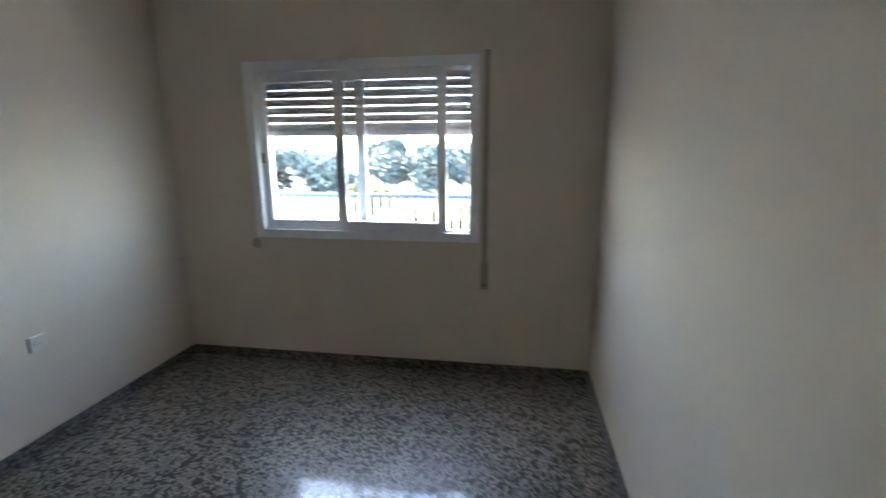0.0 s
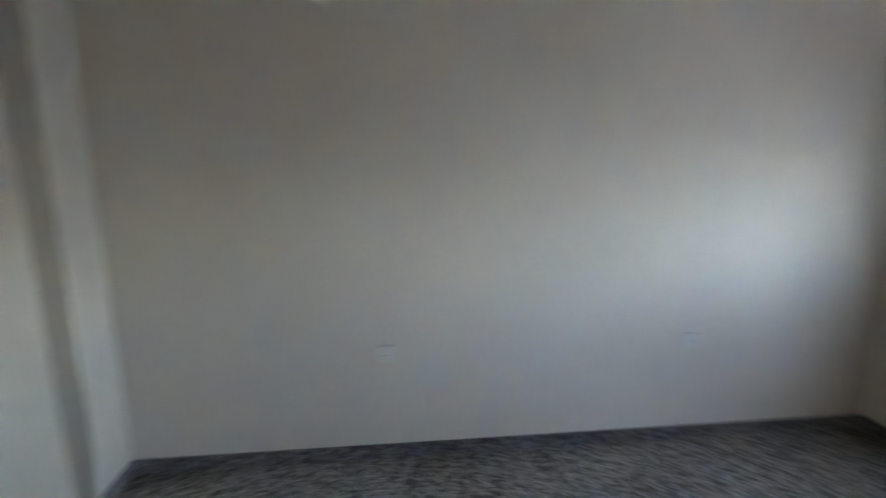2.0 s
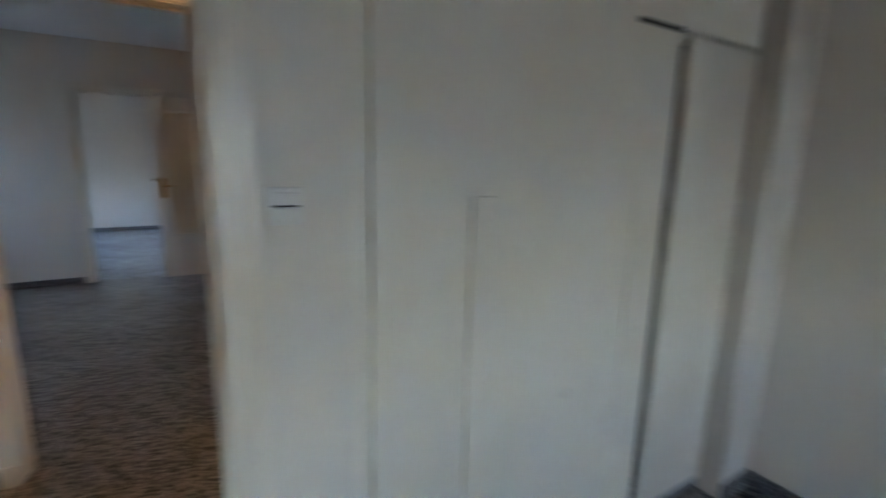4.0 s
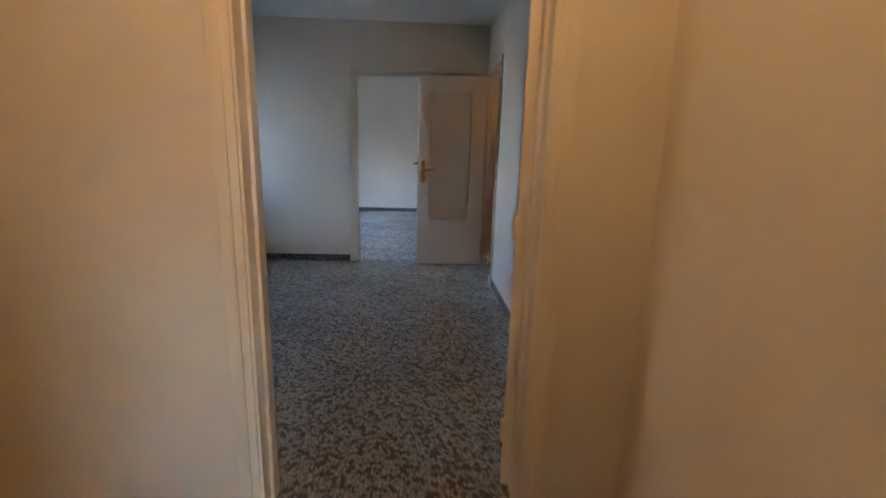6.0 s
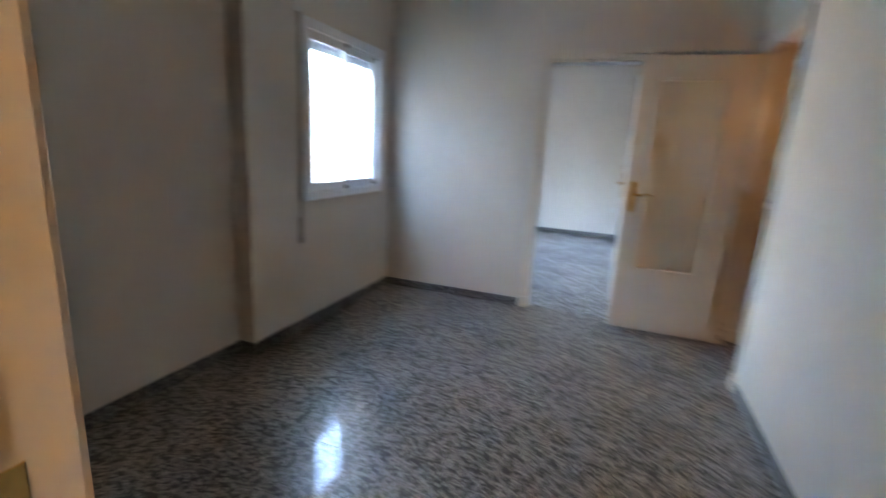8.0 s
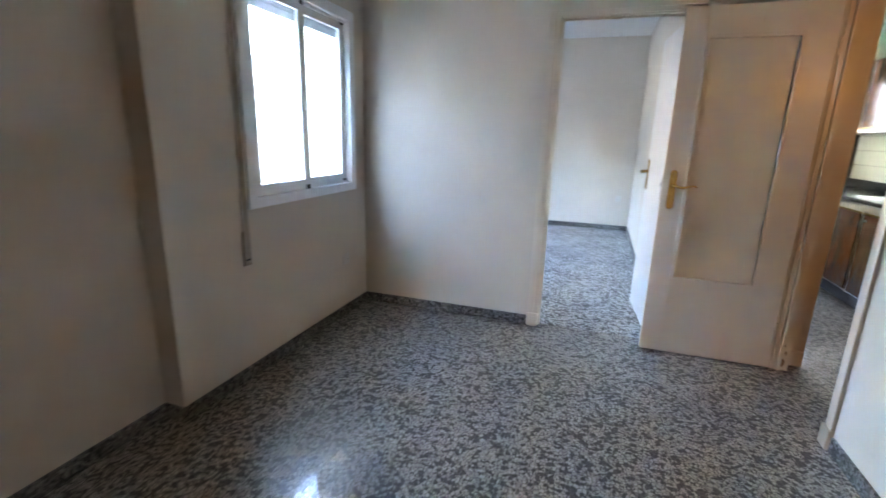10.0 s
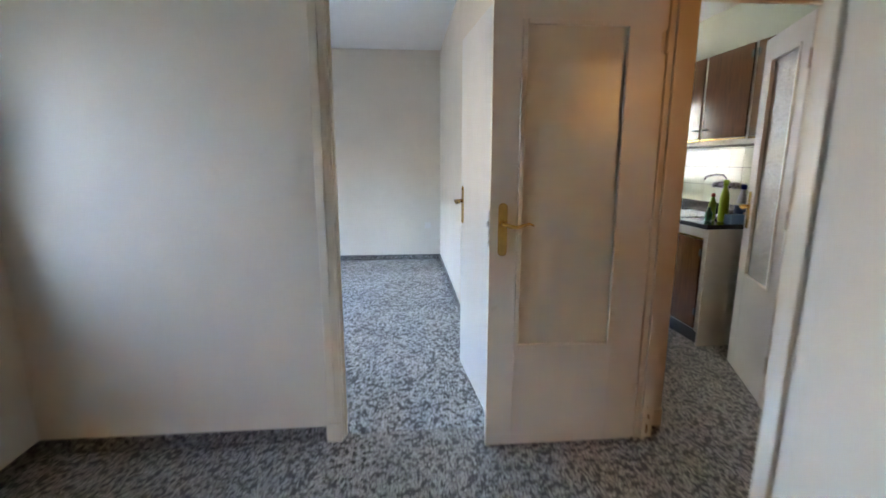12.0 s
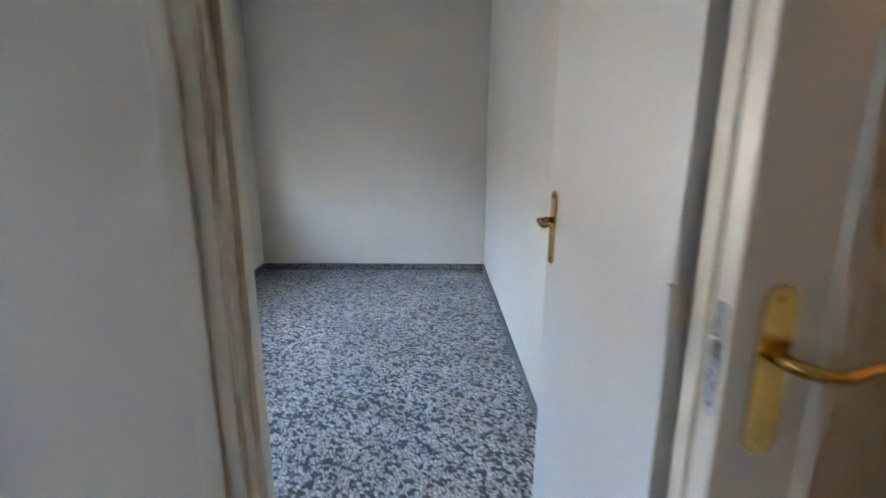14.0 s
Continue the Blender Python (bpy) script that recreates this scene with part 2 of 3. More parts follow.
# ---- structure ----
HA, HB, HC = 2.60, 2.54, 2.70
TOP = 2.95
WALLS = [
    wall("wall_bedroom_window", "y", -3.315, 0.25, 0.86, 3.97, TOP, [(1.755, 3.205, 0.925, 1.975)]),
    wall("wall_bedroom_west", "x", 0.86, 0.15, -3.065, 0.66, TOP),
    wall("wall_bedroom_east", "x", 3.82, 0.15, -3.065, 1.50, TOP),
    wall("wall_bedroom_hall", "y", 0.66, 0.12, -0.90, 3.82, TOP, [(1.03, 1.757, 0, 2.045), (1.975, 3.59, 0, 2.50)]),
    wall("wall_wardrobe_back", "y", 1.40, 0.10, 1.93, 3.82, TOP),
    wall("wall_wardrobe_side", "x", 1.93, 0.07, 0.78, 1.40, TOP),
    wall("wall_hall_west", "x", -1.02, 0.12, 0.66, 2.36, TOP),
    wall("wall_hall_east", "x", 2.28, 0.15, 1.50, 2.20, TOP),
    wall("wall_hall_dining", "y", 2.20, 0.16, -0.90, 2.43, TOP, [(1.03, 1.945, 0, 2.045)]),
    wall("wall_dining_west", "x", -0.86, 0.25, 2.36, 4.19, TOP),
    wall("wall_dining_window", "x", -0.86, 0.365, 4.19, 5.93, TOP, [(4.715, 5.74, 0.945, 2.055)]),
    wall("wall_dining_east", "x", 2.28, 0.09, 2.36, 5.93, TOP, [(5.085, 5.835, 0, 2.045)]),
    wall("wall_dining_far", "y", 5.93, 0.09, -0.86, 3.85, TOP, [(0.86, 1.642, 0, 2.045), (2.46, 3.12, 0, 2.045)]),
    wall("wall_passage_east", "x", 3.70, 0.15, 2.50, 5.93, TOP),
    wall("wall_passage_south", "y", 2.36, 0.14, 2.37, 3.85, TOP),
    wall("wall_back_room_west", "x", -0.94, 0.25, 6.02, 10.01, TOP, [(7.3, 8.9, 0.92, 1.70)]),
    wall("wall_back_room_east", "x", 1.67, 0.15, 6.02, 10.01, TOP),
    wall("wall_back_room_far", "y", 10.01, 0.2, -0.94, 1.82, TOP),
    wall("wall_kitchen_east", "x", 3.85, 0.15, 5.93, 9.40, TOP),
    wall("wall_kitchen_north", "y", 9.20, 0.2, 1.82, 3.85, TOP, [(2.3, 3.1, 1.1, 2.0)]),
]


def ceiling(name, x0, x1, y0, y1, z):
    structure(name, B(x0, x1, y0, y1, z, z + 0.06), M_CEIL, "white painted plaster ceiling", "ceiling")


ceiling("ceiling_bedroom", 1.01, 3.82, -3.065, 0.66, HA)
ceiling("ceiling_hall", -0.90, 2.28, 0.78, 2.20, HB)
ceiling("ceiling_dining", -0.61, 2.28, 2.36, 5.93, HB)
ceiling("ceiling_passage", 2.37, 3.70, 2.50, 5.93, HB)
ceiling("ceiling_back_room", -0.69, 1.67, 6.02, 10.01, HC)
ceiling("ceiling_kitchen", 1.82, 3.85, 6.02, 9.20, HB)
# unseen mass added over the roof to keep the sun off the yard
structure("sun_block_above", B(-1.10, 4.05, -3.40, 10.25, TOP + 0.12, TOP + 5.5), M_OUT, "added unseen block above that shades the yard", "wall")
# made-up walls outside; their heights set how much sky the windows get
structure("sky_screen_west", B(-3.75, -3.50, -2.0, 5.0, -4.0, 3.2), M_OUT, "added pale wall that limits the sky light at the windows", "wall")
structure("sky_screen_low", B(-3.75, -3.50, 5.0, 12.6, -4.0, 2.3), M_OUT, "added lower pale wall that lets in more sky light", "wall")
structure("sky_screen_north", B(-3.75, 6.0, 12.6, 12.85, -4.0, 4.6), M_OUT, "added pale wall that limits the sky light at the windows", "wall")
structure("roof", B(-1.10, 4.05, -3.40, 10.25, TOP, TOP + 0.12), M_OUT, "flat rendered roof slab", "roof")

FLOORS = []


def floor(name, x0, x1, y0, y1, material, label):
    ob = structure(name, B(x0, x1, y0, y1, -0.12, -0.004), material, label, "floor")
    FLOORS.append((ob, x0, x1, y0, y1, material))


TERR = "polished grey terrazzo floor with dark marble chips"
floor("floor_bedroom", 1.01, 3.82, -3.065, 0.72, M_FLOOR, TERR)
floor("floor_hall", -0.90, 2.28, 0.72, 2.28, M_FLOOR, TERR)
floor("floor_dining", -0.61, 2.325, 2.28, 5.975, M_FLOOR, TERR)
floor("floor_passage", 2.325, 3.70, 2.50, 5.975, M_FLOOR, TERR)
floor("floor_back_room", -0.69, 1.67, 5.975, 10.01, M_FLOOR_C, "pale grey terrazzo floor with fine chips")
floor("floor_kitchen", 1.82, 3.85, 5.975, 9.20, M_FLOOR, TERR)
floor("floor_wardrobe", 2.0, 3.82, 0.72, 1.40, M_FLOOR, TERR)

N_BASE = 0


def skirting(x0, y0, x1, y1, side):
    """A terrazzo skirting on the wall line from (x0, y0) to (x1, y1); side: the way into the room along the other axis."""
    d, h = 0.012 * side, 0.07
    bm = bmesh.new()
    if abs(x1 - x0) > abs(y1 - y0):
        box(bm, x0, x1, min(y0, y0 + d), max(y0, y0 + d), 0, h, 0.002)
    else:
        box(bm, min(x0, x0 + d), max(x0, x0 + d), y0, y1, 0, h, 0.002)
    structure("baseboard", bm, M_BASE, "dark speckled terrazzo skirting along the wall", "baseboard")


for s in (
    (1.01, -3.065, 3.82, -3.065, 1), (1.01, -3.053, 1.01, 0.66, 1), (3.82, -3.053, 3.82, 0.66, -1), (1.818, 0.66, 1.974, 0.66, -1),
    (3.595, 0.66, 3.808, 0.66, -1), (-0.90, 2.20, 0.965, 2.20, -1), (2.02, 2.20, 2.28, 2.20, -1), (2.28, 1.50, 2.28, 2.188, -1),
    (-0.61, 2.36, -0.61, 4.178, 1), (-0.61, 4.19, -0.483, 4.19, -1), (-0.495, 4.19, -0.495, 5.93, 1), (-0.483, 5.93, 0.795, 5.93, -1),
    (2.28, 2.36, 2.28, 5.02, -1), (1.73, 5.93, 2.28, 5.93, -1), (-0.598, 2.36, 0.965, 2.36, 1), (2.02, 2.36, 2.268, 2.36, 1),
    (-0.678, 10.01, 1.658, 10.01, -1), (-0.69, 6.02, -0.69, 10.01, 1), (1.67, 6.02, 1.67, 10.01, -1), (-0.678, 6.02, 0.795, 6.02, 1),
    (2.37, 2.50, 2.37, 5.02, 1), (3.18, 5.93, 3.70, 5.93, -1), (3.70, 2.50, 3.70, 5.918, -1)):
    skirting(*s)


def sweep(bm, pts, r, sides=10, flat=1.0):
    """A bent round bar through pts; flat squashes its section upright."""
    rings = []
    for i, p in enumerate(pts):
        d = (Vector(pts[min(i + 1, len(pts) - 1)]) - Vector(pts[max(i - 1, 0)])).normalized()
        up = Vector((0, 0, 1))
        side = d.cross(up).normalized() if abs(d.z) < 0.95 else Vector((1, 0, 0))
        top = side.cross(d).normalized()
        rr = r[i] if isinstance(r, (list, tuple)) else r
        rings.append([bm.verts.new(Vector(p) + side * rr * math.cos(a) + top * rr * flat * math.sin(a)) for a in (2 * math.pi * k / sides for k in range(sides))])
    for a, c in zip(rings, rings[1:]):
        for k in range(sides):
            bm.faces.new((a[k], a[(k + 1) % sides], c[(k + 1) % sides], c[k]))
    bm.faces.new(rings[0])
    bm.faces.new(rings[-1])
    return bm


def rounded_plate(bm, x, y0, y1, z0, z1, w):
    """An upright plate with round ends, w wide."""
    r, n = w / 2, 10
    ring = [(x + r * math.cos(a), z1 - r + r * math.sin(a)) for a in (math.pi * k / n for k in range(n + 1))]
    ring += [(x + r * math.cos(a), z0 + r + r * math.sin(a)) for a in (math.pi * (1 + k / n) for k in range(n + 1))]
    a = [bm.verts.new((u, y0, v)) for u, v in ring]
    c = [bm.verts.new((u, y1, v)) for u, v in ring]
    bm.faces.new(a)
    bm.faces.new(c)
    for k in range(len(a)):
        bm.faces.new((a[k], a[(k + 1) % len(a)], c[(k + 1) % len(a)], c[k]))
    return bm


def handle(leaf, x, z, way, y, out, material, knob=False):
    """A long plate with an S-shaped lever. way: along the leaf; out: away from its face."""
    ya, yb = sorted((y, y + 0.006 * out))
    plate = part("handle_plate", rounded_plate(bmesh.new(), x, ya, yb, z - 0.14, z + 0.09, 0.040), material, leaf, "worn brass handle plate")
    bm = bmesh.new()
    for s in (z + 0.072, z - 0.122):
        tube(bm, (x, y + 0.004 * out, s), (x, y + 0.009 * out, s), 0.0045, 10)
    part("screw", bm, M_BRASS, plate)
    o = 0.048 * out
    pts = [(x, y + 0.004 * out, z), (x, y + 0.7 * o, z), (x + 0.006 * way, y + o, z), (x + 0.030 * way, y + o * 1.05, z - 0.006), (x + 0.055 * way, y + o, z - 0.009),
           (x + 0.080 * way, y + o * 0.95, z - 0.001), (x + 0.105 * way, y + o * 0.95, z + 0.005), (x + 0.125 * way, y + o, z - 0.003)]
    part("lever", sweep(bmesh.new(), pts, [0.011, 0.010, 0.010, 0.009, 0.008, 0.007, 0.006, 0.004]), material, leaf, "curved brass lever handle", True)
    if knob:
        bm = bmesh.new()
        tube(bm, (x, y + 0.004 * out, z - 0.085), (x, y + 0.010 * out, z - 0.085), 0.009, 12)
        part("keyhole", bm, M_BRASS, leaf)


def door_leaf(name, m, w, h, label, material, glass=None, pane=None, handle_z=1.05, both=True):
    """A door leaf hung at its local origin, w wide along x, its front at y = 0 and 40 mm thick. pane: (x0, x1, z0, z1) of the glazing."""
    d = 0.040
    leaf = thing(name, m, label, "door")
    z0 = 0.010
    if pane:
        a, c, e, f = pane
        part("stile", B(0.004, a, -d, 0, z0, h, bevel=0.003), material, leaf)
        part("stile", B(c, w, -d, 0, z0, h, bevel=0.003), material, leaf)
        part("bottom_rail", B(a - 0.001, c + 0.001, -d + 0.001, -0.001, z0, e), material, leaf)
        part("top_rail", B(a - 0.001, c + 0.001, -d + 0.001, -0.001, f, h), material, leaf)
        for s, o in ((0.0, 1), (-d, -1)):
            y0, y1 = sorted((s - 0.012 * o, s + 0.006 * o))
            b = 0.016
            for lim in ((a - 0.004, a + b, e - 0.004, f + 0.004), (c - b, c + 0.004, e - 0.004, f + 0.004), (a + b, c - b, e - 0.004, e + b), (a + b, c - b, f - b, f + 0.004)):
                part("glazing_bead", B(lim[0], lim[1], y0, y1, lim[2], lim[3], bevel=0.003), material, leaf)
        part("glass_pane", B(a + 0.002, c - 0.002, -0.023, -0.018, e + 0.002, f - 0.002), glass, leaf, "textured obscure glass pane")
    else:
        part("panel", B(0.004, w, -d, 0, z0, h, bevel=0.003), material, leaf)
    hx = w - 0.055
    handle(leaf, hx, handle_z, -1, 0.0, 1, M_BRASS)
    if both:
        handle(leaf, hx, handle_z, -1, -d, -1, M_BRASS)
    lock = part("lock_plate", rounded_plate(bmesh.new(), 0, 0, 0.002, handle_z - 0.10, handle_z + 0.06, 0.022), M_STEEL, leaf, "small steel lock faceplate")
    lock.matrix_local = pose(w + 0.0005, -d / 2, 0, 0, 0, -90)
    part("latch", B(w, w + 0.010, -d / 2 - 0.007, -d / 2 + 0.007, handle_z - 0.012, handle_z + 0.012, bevel=0.002), M_STEEL, leaf)
    for z in (0.25, 1.03, h - 0.22):
        bm = bmesh.new()
        tube(bm, (-0.002, 0.004, z - 0.045), (-0.002, 0.004, z + 0.045), 0.008, 12)
        box(bm, -0.002, 0.022, -0.001, 0.0025, z - 0.04, z + 0.04)
        part("hinge", bm, M_DOOR if material is M_DOOR else M_WHITE, leaf, "painted-over hinge")
    return leaf


def door_frame(name, m, w, h, thick, label, plinth=True, sides=(1, 1), strike=None, material=None):
    """Linings, stops and casings of a doorway. Local x along the opening from 0 to w, y from the front face 0 to thick."""
    material = material or M_DOOR
    fr = thing(name, m, label, "door frame", kind="structure")
    j, cw, cp = 0.018, 0.066, 0.016
    for x0, x1 in ((0.0, j), (w - j, w)):
        part("jamb", B(x0, x1, 0.0005, thick - 0.0005, 0, h, bevel=0.002), material, fr)
    part("head", B(j, w - j, 0.0005, thick - 0.0005, h - j, h, bevel=0.002), material, fr)
    st = thick * 0.55
    for x0, x1 in ((j, j + 0.012), (w - j - 0.012, w - j)):
        part("stop", B(x0, x1, st - 0.022, st, 0, h - j, bevel=0.002), material, fr)
    part("stop", B(j + 0.012, w - j - 0.012, st - 0.022, st, h - j - 0.012, h - j, bevel=0.002), material, fr)
    for on, y, o in ((sides[0], 0.0, -1), (sides[1], thick, 1)):
        if not on:
            continue
        y0, y1 = sorted((y, y + cp * o))
        yi, yj = sorted((y, y + 0.010 * o))
        for x0, x1, s in ((-cw + 0.010, 0.010, -1), (w - 0.010, w + cw - 0.010, 1)):
            part("casing", B(x0, x1, yi, yj, 0.0, h + cw - 0.010, bevel=0.002), material, fr)
            xa, xb = sorted((x0 if s < 0 else x1, (x0 if s < 0 else x1) - s * 0.040))
            part("casing_moulding", B(xa + 0.002, xb, yi, y1 if o > 0 else yj, 0.0, h + cw - 0.014, bevel=0.003) if o > 0 else B(xa + 0.002, xb, y0, yj, 0.0, h + cw - 0.014, bevel=0.003), material, fr)
            if plinth:
                part("plinth_block", B(x0 - 0.003, x1 + 0.002, *sorted((y + 0.0 * o, y + (cp + 0.008) * o)), 0.0, 0.095, bevel=0.004), material, fr)
        part("casing", B(0.010, w - 0.010, yi, yj, h - 0.010, h + cw - 0.010, bevel=0.002), material, fr)
        part("casing_moulding", B(-cw + 0.012, w + cw - 0.012, *sorted((y, y + cp * o)), h + cw - 0.050, h + cw - 0.008, bevel=0.003), material, fr)
    if strike:
        sx = j if strike > 0 else w - j
        a, c = sorted((sx, sx + 0.0025 * strike))
        pl = part("strike_plate", B(a, c, st + 0.004, st + 0.030, 0.95, 1.05, bevel=0.001), M_BRASS, fr, "brass strike plate")
        a, c = sorted((sx + 0.002 * strike, sx + 0.0035 * strike))
        part("strike_hole", B(a, c, st + 0.010, st + 0.024, 0.985, 1.015), M_SHADE, pl)
    return fr


# doorways: bedroom, dining room, kitchen passage, back room, kitchen
door_frame("door_frame_1", pose(1.03, 0.66, 0), 0.727, 2.045, 0.12, "ivory painted door frame between bedroom and hall", strike=None)
door_frame("door_frame_2", pose(1.03, 2.20, 0), 0.915, 2.045, 0.16, "ivory painted door frame between hall and dining room", strike=1)
passage_frame = door_frame("door_frame_3", pose(2.28, 5.835, 0, 0, 0, -90), 0.75, 2.045, 0.09, "ivory painted door frame of the passage opening", sides=(1, 0))
door_frame("door_frame_4", pose(0.86, 5.93, 0), 0.782, 2.045, 0.09, "ivory painted door frame of the back room")
door_frame("door_frame_5", pose(2.46, 5.93, 0), 0.66, 2.045, 0.09, "ivory painted kitchen door frame with worn edges")

# paint knocked off the foot of the passage jamb
chips = random.Random(8)
M_BARE = wood("bare_pine", (0.16, 0.085, 0.035), (0.28, 0.16, 0.075), 0.7)
for cy, cz, cr in ((0.055, 0.050, 0.020), (0.048, 0.165, 0.013), (0.066, 0.110, 0.008)):
    bm = bmesh.new()
    ring = [(cy + cr * chips.uniform(0.5, 1.0) * math.cos(a), cz + 1.6 * cr * chips.uniform(0.6, 1.1) * math.sin(a)) for a in (2 * math.pi * k / 11 for k in range(11))]
    low = [bm.verts.new((0.018, u, v)) for u, v in ring]
    top = [bm.verts.new((0.0195, u, v)) for u, v in ring]
    bm.faces.new(top)
    for k in range(11):
        bm.faces.new((low[k], low[(k + 1) % 11], top[(k + 1) % 11], top[k]))
    part("worn_patch", bm, M_BARE, passage_frame, "bare wood where the paint is chipped off")

door_leaf("glazed_door", pose(1.893, 2.372, 0, 0, 0, 69.5), 0.815, 2.02, "ivory door with tall obscure glass pane standing open against the wall", M_DOOR, M_PRESSED, (0.172, 0.665, 0.498, 1.872), 1.03)
door_leaf("glazed_door", pose(2.264, 5.803, 0, 0, 0, 180), 0.716, 2.02, "ivory door with tall obscure glass pane, open into the dining room", M_DOOR, M_PRESSED, (0.146, 0.595, 0.490, 1.872), 1.06)
door_leaf("back_room_door", pose(1.600, 6.038, 0, 0, 0, 94.8), 0.70, 2.02, "white flush door with brass lever standing open", M_WHITE, handle_z=1.085)
door_leaf("kitchen_door", pose(3.104, 6.022, 0, 0, 0, 68), 0.62, 2.02, "white kitchen door with hammered glass pane, standing open", M_WHITE, M_PRESSED_K, (0.12, 0.50, 0.62, 1.90), 1.05)


# ---- windows ----
def sliding_window(name, m, w, z0, z1, label, sashes, blind_to, slat_open, strap_side, strap_low, strap_high, depth=0.25, plugs=True):
    """A white aluminium sliding window. Local x runs along the wall, the room is at -y and the wall's inner face at y = 0.
    sashes: (x0, x1, track) of each; blind_to: height of the roller blind's lower edge."""
    win = thing(name, m, label, "window", kind="structure")
    fw, fp = 0.062, 0.016
    h = z1 - z0
    for x0, x1, a, c in ((0, fw, z0, z1), (w - fw, w, z0, z1), (fw, w - fw, z1 - fw, z1), (fw, w - fw, z0, z0 + fw * 0.9)):
        part("window_frame", B(x0, x1, -fp, 0.075, a, c, bevel=0.003), M_ALU, win)
    part("track", B(fw, w - fw, 0.010, 0.016, z0 + fw * 0.9, z0 + fw * 0.9 + 0.014), M_ALU, win)
    part("track", B(fw, w - fw, 0.040, 0.046, z0 + fw * 0.9, z0 + fw * 0.9 + 0.014), M_ALU, win)
    part("track", B(fw, w - fw, 0.010, 0.016, z1 - fw - 0.016, z1 - fw), M_ALU, win)
    part("window_sill", B(0.0, w, 0.08, depth + 0.03, z0 - 0.005, z0 + 0.03, bevel=0.004), M_OUT, win)
    for x0, x1, tr in sashes:
        y0 = (0.000, 0.030)[tr]
        sash = part("sash", B(x0, x0 + 0.060, y0, y0 + 0.024, z0 + fw * 0.9 + 0.002, z1 - fw - 0.002, bevel=0.003), M_ALU, win, "white sash stile")
        part("sash_stile", B(x1 - 0.060, x1, y0, y0 + 0.024, z0 + fw * 0.9 + 0.002, z1 - fw - 0.002, bevel=0.003), M_ALU, sash)
        part("sash_rail", B(x0 + 0.060, x1 - 0.060, y0, y0 + 0.024, z0 + fw * 0.9 + 0.002, z0 + fw * 0.9 + 0.062, bevel=0.003), M_ALU, sash)
        part("sash_rail", B(x0 + 0.060, x1 - 0.060, y0, y0 + 0.024, z1 - fw - 0.058, z1 - fw - 0.002, bevel=0.003), M_ALU, sash)
        g = part("glass_pane", B(x0 + 0.058, x1 - 0.058, y0 + 0.010, y0 + 0.014, z0 + fw + 0.050, z1 - fw - 0.052), M_GLASS, sash)
        g.visible_shadow = False
        part("latch", B(x0 + 0.010 if tr else x1 - 0.034, x0 + 0.034 if tr else x1 - 0.010, y0 - 0.010, y0 + 0.001, z0 + 0.44 * h, z0 + 0.50 * h, bevel=0.003), M_STRAP if tr else M_ALU, sash, "finger latch")
        for za in (z0 + fw * 0.9, z1 - fw - 0.026) if plugs else ():
            part("end_plug", B(x1 - 0.050, x1 - 0.012, y0 - 0.004, y0 - 0.0005, za, za + 0.026, bevel=0.001), M_BLACK, sash, "black brush seal end")
    # roller blind
    bl = thing("roller_blind", m, "grey slatted roller blind, partly lowered behind the window", "roller blind")
    z, n = blind_to, 0
    part("bottom_bar", B(0.03, w - 0.03, 0.105, 0.118, z, z + 0.036, bevel=0.003), M_SLAT, bl)
    z += 0.036
    sl = None
    while z < z1 + 0.02:
        gap = slat_open if n > 0 else -0.001
        z += gap
        if sl is None:
            bm = bmesh.new()
            prof = [(0.103, 0.0), (0.108, 0.016), (0.108, 0.033), (0.103, 0.049), (0.115, 0.049), (0.119, 0.033), (0.119, 0.016), (0.115, 0.0)]
            ra = [bm.verts.new((0.03, y, v)) for y, v in prof]
            rb = [bm.verts.new((w - 0.03, y, v)) for y, v in prof]
            bm.faces.new(ra)
            bm.faces.new(rb)
            for k in range(8):
                bm.faces.new((ra[k], ra[(k + 1) % 8], rb[(k + 1) % 8], rb[k]))
            sl = part("slat", bm, M_SLAT, bl)
            sl.location.z = z
            mesh = sl.data
        else:
            s = new("slat", mesh)
            s.parent = bl
            s.location.z = z
        z += 0.049
        n += 1
    part("blind_box_front", B(0.0, w, 0.085, 0.100, z1 - fw, z1 + 0.03), M_ALU, bl)
    # strap with its winder
    st = thing("blind_strap", m, "beige woven blind strap with winder on the wall", "blind strap")
    sx = -0.035 if strap_side < 0 else w + 0.035
    part("webbing", B(sx - 0.017, sx + 0.017, -0.012, -0.0095, strap_low + 0.10, strap_high - 0.02), M_STRAP, st)
    part("guide", B(sx - 0.023, sx + 0.023, -0.018, 0, strap_high - 0.03, strap_high, bevel=0.003), M_PLASTIC, st)
    part("winder_plate", B(sx - 0.025, sx + 0.025, -0.010, 0, strap_low - 0.015, strap_low + 0.165, bevel=0.004), M_STRAP, st)
    part("winder_slot", B(sx - 0.016, sx + 0.016, -0.013, -0.010, strap_low + 0.012, strap_low + 0.020), M_BLACK, st)
    return win


# bedroom window: local x runs towards -x seen from the room, so it is turned half round
W1 = pose(3.233, -3.065, 0, 0, 0, 180)
sliding_window("window_1", W1, 1.508, 0.893, 2.007, "white aluminium sliding window, one sash pushed partly open",
               ((0.055, 0.775, 1), (0.585, 1.300, 0)), 1.555, 0.0024, 1, 0.60, 2.06, plugs=False)
W2 = pose(-0.495, 4.683, 0, 0, 0, 90)
sliding_window("window_2", W2, 1.088, 0.912, 2.085, "white aluminium sliding window with two closed sashes",
               ((0.055, 0.555, 0), (0.535, 1.033, 1)), 1.93, 0.002, -1, 0.64, 2.12, 0.365)


